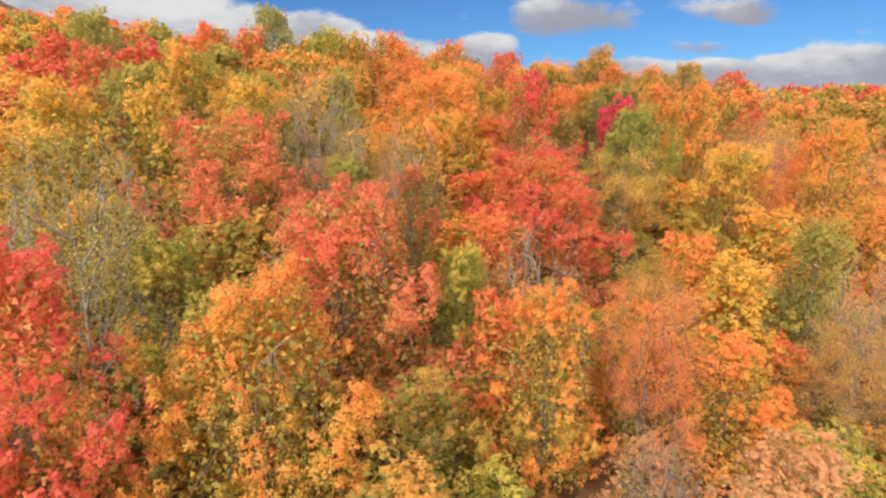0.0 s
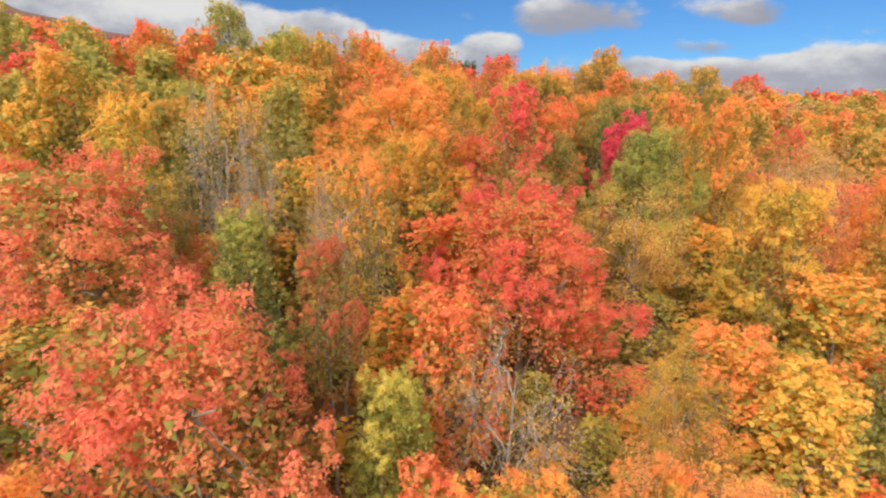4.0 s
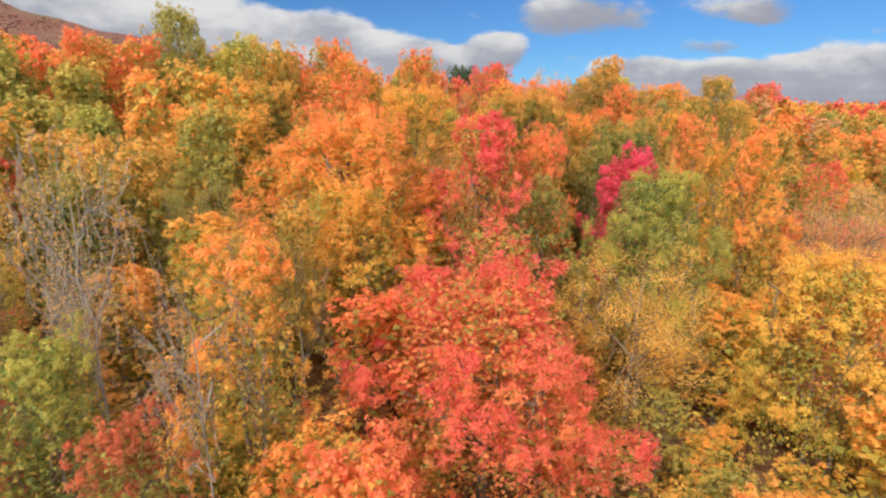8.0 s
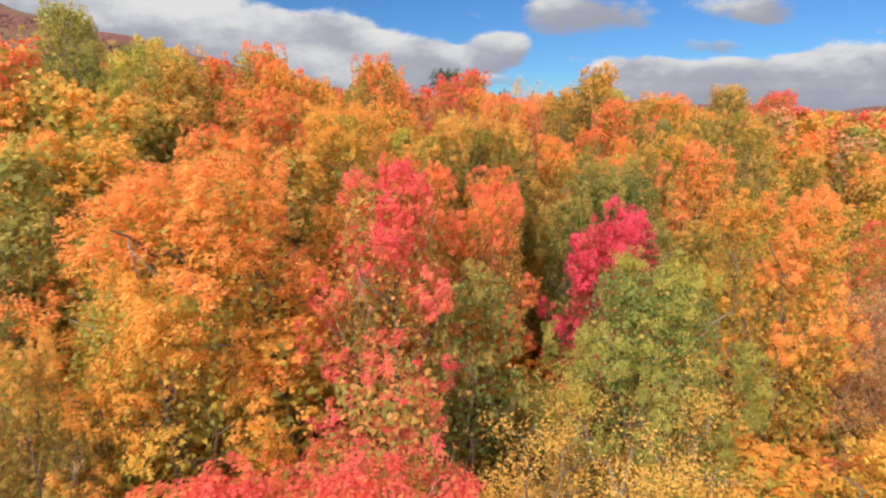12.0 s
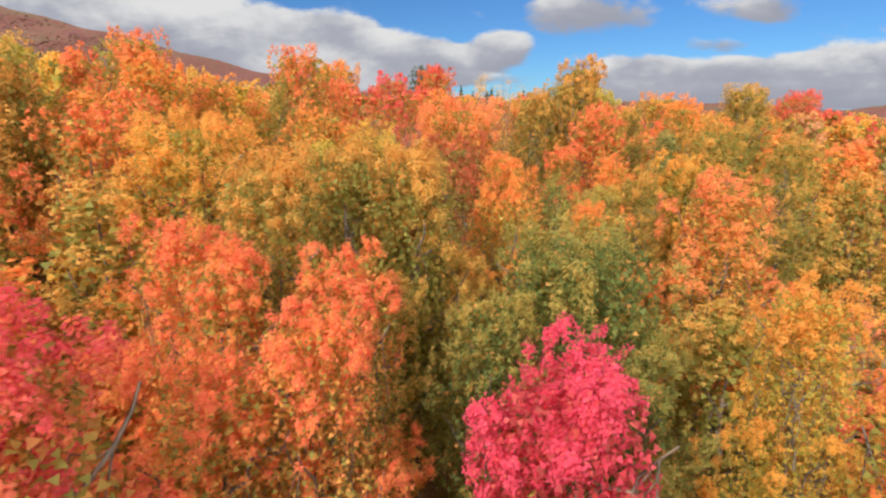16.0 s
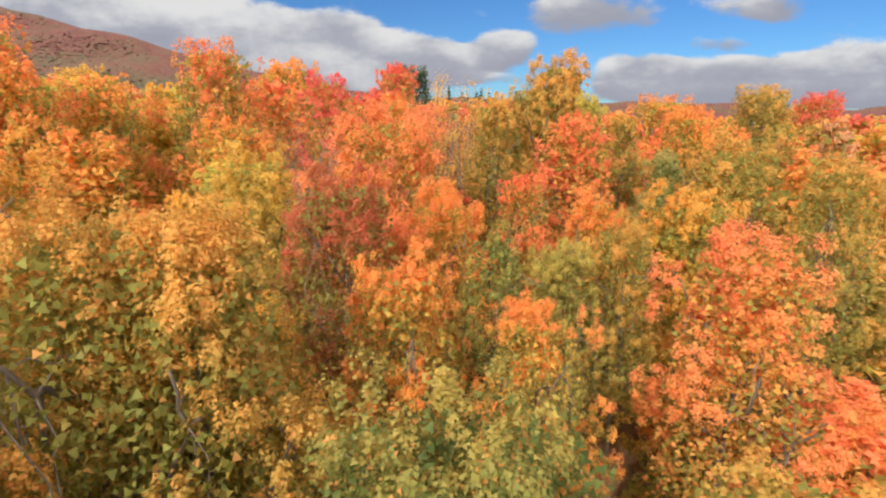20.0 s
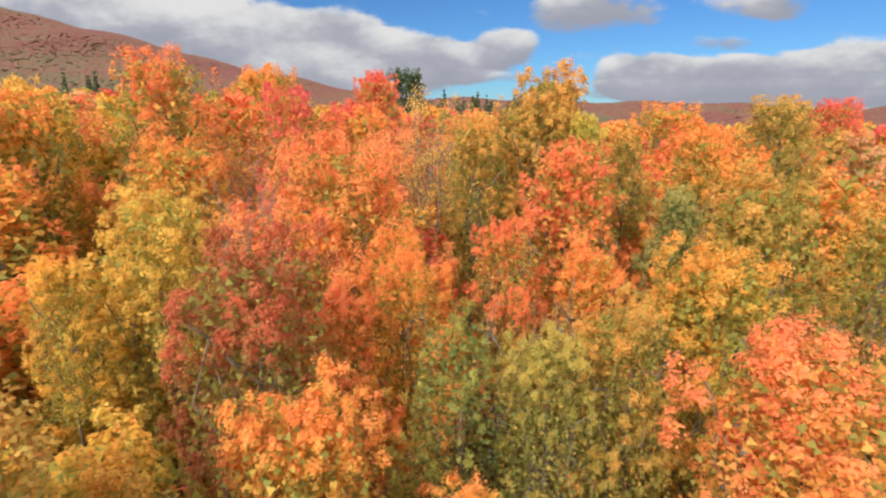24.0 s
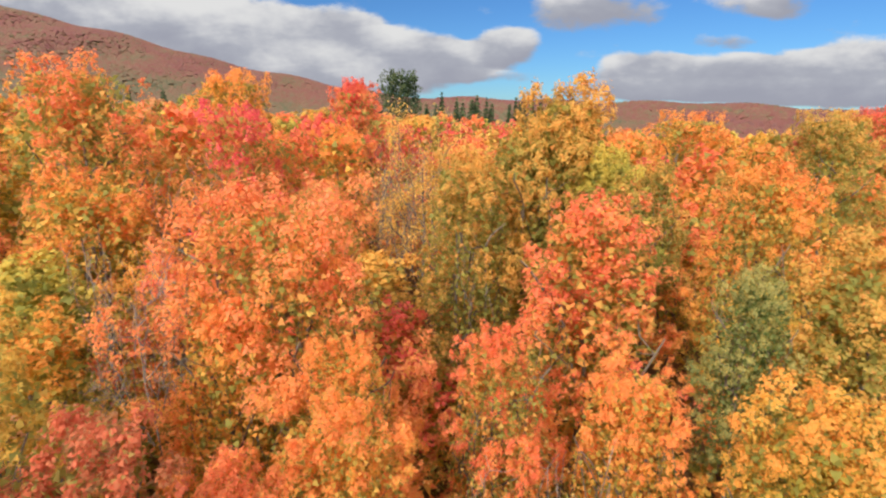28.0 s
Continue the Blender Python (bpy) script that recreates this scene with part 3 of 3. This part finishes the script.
plant(-25.7, 57.8, 36.8, 4.81, "yelloworange", "maple")
plant(-19.1, 54.0, 32.8, 2.47, "yellow", "small")
plant(-10.9, 51.0, 34.3, 3.93, "ochre", "twiggy")
plant(16.1, 40.5, 19.8, 3.27, "yelloworange", "sparse2")
plant(23.2, 43.5, 17.9, 3.60, "yelloworange", "maple")
plant(12.4, 33.0, 18.5, 2.28, "orange", "maple")
plant(11.0, 93.0, 34.9, 1.59, "yellow", "maple")
plant(-6.9, 45.0, 29.8, 1.72, "ochre", "twiggy")
plant(-17.8, 51.0, 33.2, 2.62, "yellow", "maple")
plant(19.1, 59.2, 26.7, 5.22, "paleyellow", "sparse2")
plant(21.4, 63.0, 30.9, 4.4, "green", "maple")
plant(21.9, 69.8, 32.0, 3.6, "magenta", "maple")
plant(23.6, 77.2, 33.8, 4.9, "darkgreen", "maple")
plant(20.0, 74.2, 32.2, 2.15, "darkgreen", "small")
plant(9.6, 65.7, 34.5, 4.1, "magred", "maple")
plant(9.6, 74.2, 34.4, 2.00, "redorange", "maple")
plant(10.3, 58.5, 28.6, 3.69, "magred", "small")
plant(13.9, 65.2, 30.2, 3.3, "darkgreen", "small")
plant(11.5, 73.5, 33.8, 2.39, "redorange", "maple")
plant(15.2, 74.2, 33.8, 2.5, "redorange", "maple")
plant(-0.9, 67.5, 34.5, 7.17, "orange", "maple")
plant(0.4, 61.5, 30.5, 4.92, "yelloworange", "maple")
plant(-15.1, 79.5, 35.2, 6.60, "yelloworange", "maple")
plant(-17.7, 79.5, 35.2, 3.82, "orange", "maple")
plant(-38.5, 97.5, 44.6, 5.90, "redorange", "maple")
plant(-30.9, 105.0, 48.7, 4.35, "olive", "maple")
plant(-20.9, 102.0, 44.5, 4.89, "yellowgreen", "maple")
plant(-10.4, 108.0, 44.7, 5.05, "redorange", "maple")
plant(-16.8, 99.0, 40.7, 5.12, "orange", "maple")
plant(1.9, 118.5, 44.3, 5.2, "redorange", "maple")
plant(12.1, 117.8, 41.7, 3.04, "magred", "maple")
plant(16.2, 135.0, 43.6, 3.58, "red", "maple")
plant(30.7, 112.5, 42.7, 4.2, "yellowolive", "maple")
plant(30.9, 105.0, 38.4, 4.2, "redorange", "maple")
plant(39.9, 102.0, 37.3, 3.74, "yellowolive", "maple")
plant(35.6, 102.0, 36.2, 1.86, "dullgreen", "maple")
plant(38.2, 120.0, 38.1, 2.29, "yellowolive", "maple")
plant(55.3, 159.0, 40.9, 8.14, "orange", "maple")
plant(56.6, 132.0, 41.2, 4.30, "yellowolive", "maple")
plant(83.0, 165.0, 41.5, 5.73, "red", "maple")
plant(13.2, 96.0, 36.9, 2.97, "yellowgrn2", "maple")
plant(-11.3, 121.5, 42.2, 5.25, "yellow", "maple")
plant(18.9, 104.2, 38.8, 5.16, "salmon", "maple")
plant(21.3, 86.2, 34.1, 2.85, "orange", "maple")
plant(34.7, 89.2, 34.5, 4.11, "salmon", "maple")
plant(30.5, 92.2, 34.1, 2.21, "yellowolive", "maple")
plant(35.3, 96.0, 35.0, 3.31, "yelloworange", "maple")
plant(31.8, 75.8, 32.2, 2.58, "yelloworange", "maple")
plant(30.3, 67.5, 33.4, 3.48, "orange", "maple")
plant(29.8, 56.2, 27.0, 4.7, "yellow", "maple")
plant(32.1, 57.0, 27.5, 4.44, "salmon", "sparse2")
plant(39.0, 68.2, 29.3, 5.21, "brown", "sparse2")
plant(40.8, 75.0, 30.8, 2.56, "red", "small")
plant(14.7, 81.0, 36.7, 4.9, "olivegold", "maple")
plant(16.9, 81.4, 36.0, 3.7, "yellowolive", "maple")
plant(12.1, 76.5, 36.3, 3.06, "olivegold", "maple")
plant(18.5, 91.5, 36.5, 3.36, "redbrown", "maple")
plant(25.6, 83.2, 33.5, 1.92, "orange", "maple")
plant(24.9, 91.5, 33.8, 1.94, "green", "small")
plant(25.9, 108.8, 39.6, 2.88, "yellowolive", "maple")
plant(-1.4, 150.0, 45.3, 6.29, "orange", "maple")
plant(23.1, 120.0, 41.3, 3.74, "paleyellow", "sparse2")
plant(15.4, 138.0, 43.8, 3.48, "red", "maple")
plant(-7.3, 105.0, 42.6, 3.88, "orange", "maple")
plant(14.1, 82.5, 35.8, 2.25, "olivegold", "maple")
plant(-1.2, 75.0, 35.6, 3.68, "orange", "maple")
plant(2.8, 90.0, 37.6, 5.08, "yelloworange", "maple")
plant(-6.5, 94.5, 38.0, 3.62, "redorange", "maple")
plant(-15.8, 97.5, 43.2, 5.6, "yellowolive", "maple")
plant(44.0, 99.0, 36.2, 2.91, "yellowolive", "maple")
plant(40.4, 104.2, 36.4, 2.19, "yellow", "maple")
plant(40.2, 111.0, 38.8, 3.13, "orange", "maple")
plant(47.9, 127.5, 35.1, 4.94, "orange", "maple")
plant(34.4, 96.8, 34.4, 2.34, "yelloworange", "maple")
plant(-35.6, 58.5, 37.0, 3.8, "redpink", "maple")
plant(-44.5, 66.0, 38.8, 3.8, "red", "maple")
plant(14.1, 103.0, 37.0, 2.3, "ochre", "twiggy")
plant(28.4, 40.0, 22.6, 3.2, "olive", "maple")
plant(37.6, 53.0, 29.4, 4.3, "orange", "maple")
plant(-47.0, 78.0, 43.6, 4.6, "olive", "maple")
plant(27.9, 91.8, 33.2, 2.3, "olive", "maple")
plant(-2.6, 44.6, 29.6, 2.6, "orange", "twiggy")
plant(28.9, 111.6, 41.0, 3.5, "yellowolive", "maple")
plant(15.0, 70.6, 33.0, 2.5, "redorange", "maple")
plant(-17.0, 59.0, 31.2, 3.2, "darkgreen", "maple")
plant(-11.0, 63.5, 30.4, 3.0, "olive", "sparse2")
plant(-14.8, 47.6, 28.6, 2.6, "darkgreen", "sparse2")
plant(22.8, 96.2, 34.6, 2.5, "orange", "maple")
plant(20.6, 95.4, 33.2, 2.3, "salmon", "maple")


# ---------------------------------------------------------------- the wood between and behind them
fill = random.Random(5)
MIX = (["orange"] * 6 + ["yelloworange"] * 5 + ["redorange"] * 4 + ["yellowolive"] * 4 + ["red"] + ["salmon"] * 2
       + ["yellow"] * 2 + ["olive"] * 2 + ["yellowgreen", "green", "brown", "redbrown"])
LOW = ["yellowgreen"] * 3 + ["olive"] * 3 + ["yelloworange"] * 3 + ["ochre"] * 3 + ["yellow", "green", "orange", "brown"]


def clear(x, y, r, share):
    return all(math.hypot(x - a, y - b) > share * (r + c) for a, b, c, _ in PLANTED)


def neighbour(x, y):
    """The colour of the nearest tree that stands out."""
    colour = min(STANDOUT, key=lambda p: math.hypot(x - p[0], y - p[1]))[3]
    return {"magenta": "yelloworange", "green": "yelloworange", "darkgreen": "yellowolive", "magred": "redorange", "conifer": "olive"}.get(colour, colour)


STANDOUT.extend(PLANTED)


def wood_between():
    yy = 6.0
    while yy < 225:
        gap = 5.4 if yy < 130 else 6.4
        half = 0.80 * yy + 16
        xx = -half + 0.06 * yy
        while xx < half + 0.06 * yy:
            x, y = xx + fill.uniform(-2.2, 2.2), yy + fill.uniform(-2.2, 2.2)
            r = fill.uniform(2.8, 4.3)
            colour, tall, odd = fill.choice(MIX), fill.uniform(14.0, 17.5), fill.random()
            near = from_way(x, y)
            if near > 5 and clear(x, y, r, 0.54):
                form = "sparse" if odd < 0.04 and near > 16 else "maple"
                if odd > 0.45 and y < 160:
                    colour = neighbour(x, y)
                top = float(ground_height(x, y)) + tall - (3.8 if near < 32 and y < 130 else 0)
                if near < 44 and y < 150:
                    plant(x, y, top, r, colour, form)
                else:
                    mass(x, y, top, r, colour, "maple")
            xx += gap
        yy += gap


def undergrowth():
    yy = 8.0
    while yy < 120:
        xx = -40.0
        while xx < 62:
            x, y = xx + fill.uniform(-1.6, 1.6), yy + fill.uniform(-1.6, 1.6)
            r, tall, colour = fill.uniform(1.9, 2.9), fill.uniform(4.5, 8.0), fill.choice(LOW)
            near = from_way(x, y)
            if near < 34 and clear(x, y, r, 0.42):
                colour = neighbour(x, y) if fill.random() < 0.45 else colour
                top = float(ground_height(x, y)) + tall
                if near < 15 and y < 70:
                    plant(x, y, top, r, colour, "small")
                else:
                    mass(x, y, top, r, colour, "small")
            xx += 4.0
        yy += 4.0


wood_between()
undergrowth()

verts = np.concatenate([v for v, _, _ in MASS])
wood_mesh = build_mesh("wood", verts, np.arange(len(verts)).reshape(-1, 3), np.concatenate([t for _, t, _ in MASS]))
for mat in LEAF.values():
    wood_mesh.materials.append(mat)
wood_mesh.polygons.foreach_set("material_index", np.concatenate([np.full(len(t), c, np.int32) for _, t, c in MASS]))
tagged(new("dense_wood", wood_mesh), "dense mixed autumn wood of orange, red and yellow crowns", "forest", kind="stuff")

# ---------------------------------------------------------------- far woods on the plateau and the mountain


def far_wood(name, count, xr, yr, tris, size, label, seed, dark=0.0):
    r = np.random.default_rng(seed)
    x, y = r.uniform(*xr, count), r.uniform(*yr, count)
    z = ground_height(x, y)
    tall, wide = size * r.uniform(0.8, 1.15, count), size * r.uniform(0.42, 0.62, count)
    tone = r.uniform(0.42, 0.8, count) - 0.28 * (1 - step(480, 720, y)) * (1 - step(100, 300, x))
    spire = r.random(count) < dark
    tone[spire], wide[spire], tall[spire] = r.uniform(-0.3, -0.1, spire.sum()), size * 0.24, size * r.uniform(1.1, 1.7, spire.sum())
    k = np.repeat(np.arange(count), tris)
    d = rand_dirs(r, count * tris)
    d[:, 2] = np.abs(d[:, 2])
    h = np.where(spire[k], 1 - r.random(len(k)) ** 0.6, 0.6 + 0.4 * d[:, 2])
    w = np.where(spire[k], (1.05 - h), 1.0) * wide[k] * r.uniform(0.75, 1.05, len(k))
    pos = np.stack([x[k] + d[:, 0] * w, y[k] + d[:, 1] * w, z[k] + tall[k] * h], 1)
    v, f = leaf_triangles(r, pos, d * 0.8 + np.array([-0.3, -0.5, 1.5]), np.where(spire[k], 0.18, 0.34) * size)
    me = build_mesh(name, v, f, tone[k] + r.uniform(-0.05, 0.05, len(k)))
    me.materials.append(FAR)
    return tagged(new(name, me), label, "forest", kind="stuff")


far_wood("plateau_wood", 6500, (-260, 420), (215, 430), 24, 10, "autumn woods on the plateau, orange and brown", 21, 0.04)


def crown_domes(name, regions, label, seed):
    """Far crowns as rough low domes, one beside the other."""
    r = np.random.default_rng(seed)
    x = np.concatenate([r.uniform(a, b, n) for n, a, b, _, _, _ in regions])
    y = np.concatenate([r.uniform(a, b, n) for n, _, _, a, b, _ in regions])
    size = np.concatenate([np.full(n, s) for n, _, _, _, _, s in regions])
    keep = (x > -1.02 * (y - 60) - 60) & (x < 0.9 * y)
    x, y, size = x[keep], y[keep], size[keep]
    n = len(x)
    z = ground_height(x, y)
    w, t = size * r.uniform(0.6, 0.95, n), size * r.uniform(0.4, 0.68, n)
    pts = []
    for k in range(6):
        a = 2 * math.pi * k / 6
        j = r.uniform(0.65, 1.25, n)
        pts.append(np.stack([x + w * j * math.cos(a), y + w * j * math.sin(a), z + t * r.uniform(0.05, 0.4, n)], 1))
    pts.append(np.stack([x, y, z + t], 1))
    v = np.stack(pts, 1).reshape(-1, 3)
    f = (np.array([(k, (k + 1) % 6, 6) for k in range(6)])[None] + 7 * np.arange(n)[:, None, None]).reshape(-1, 3)
    tone = r.uniform(0.42, 0.82, n) - 0.32 * (1 - step(560, 800, y)) * (1 - step(60, 300, x))
    tone[r.random(n) < 0.02] = 0.25
    me = build_mesh(name, v, f, np.repeat(tone, 6))
    me.polygons.foreach_set("use_smooth", [True] * len(f))
    me.materials.append(FAR)
    return tagged(new(name, me), label, "forest", kind="stuff")


crown_domes("mountain_wood", ((70000, -1010, -10, 390, 1080, 4.8), (22000, -10, 900, 400, 1060, 7.0)),
            "mixed autumn woods covering the long mountain slope", 22)


def spruce(x, y, top, r):
    """A narrow conifer: stem and tiers of drooping boughs."""
    foot = float(ground_height(x, y))
    tall = top - foot
    rr = np.random.default_rng(int(abs(x) * 7 + y))
    tree = new("spruce_tree")
    tree.matrix_world = pose(x, y, foot)
    tagged(tree, "slender dark green spruce standing above the autumn wood", "tree", "dark conifers behind the wood")
    t = Tubes(6)
    t.stem(bend(rr, (0, 0, -0.3), (0, 0, tall * 0.97), 6, 0.004), np.linspace(0.28, 0.04, 6))
    part("trunk", t.mesh("trunk", BARK), tree)
    n = 2600
    h = 1 - rr.uniform(0, 1, n) ** 0.55
    tier = np.round(h * 22) / 22 + rr.uniform(-0.012, 0.012, n)
    a = rr.uniform(0, 2 * math.pi, n)
    q = rr.uniform(0.25, 1, n) ** 0.6 * (1.03 - tier) * r * (1 + 0.2 * np.sin(5 * a + 40 * tier))
    pos = np.stack([q * np.cos(a), q * np.sin(a), tall * (0.12 + 0.88 * tier) - 0.35 * q], 1)
    v, f = leaf_triangles(rr, pos, np.stack([np.cos(a), np.sin(a), np.full(n, 1.2)], 1), 0.7)
    me = build_mesh("needles", v, f, rr.uniform(0.1, 0.8, n))
    me.materials.append(LEAF["conifer"])
    part("needles", me, tree)


pine = plant(10.1, 225.0, 50.0, 6.6, "conifer", "maple", "large dark green pine standing above the autumn wood")
pine.name = "pine_tree"
stand = random.Random(3)
for k in range(15):
    spruce(16 + 2.3 * k + stand.uniform(-1.4, 1.4), 230 + stand.uniform(0, 28), 43.6 + stand.uniform(-2.2, 1.2), stand.uniform(3.4, 4.8))
for k in range(9):
    spruce(-122 + 9.5 * k + stand.uniform(-4, 4), 236 + stand.uniform(0, 30), 57.0 - 1.9 * k + stand.uniform(-3, 1.5), stand.uniform(3.6, 4.8))
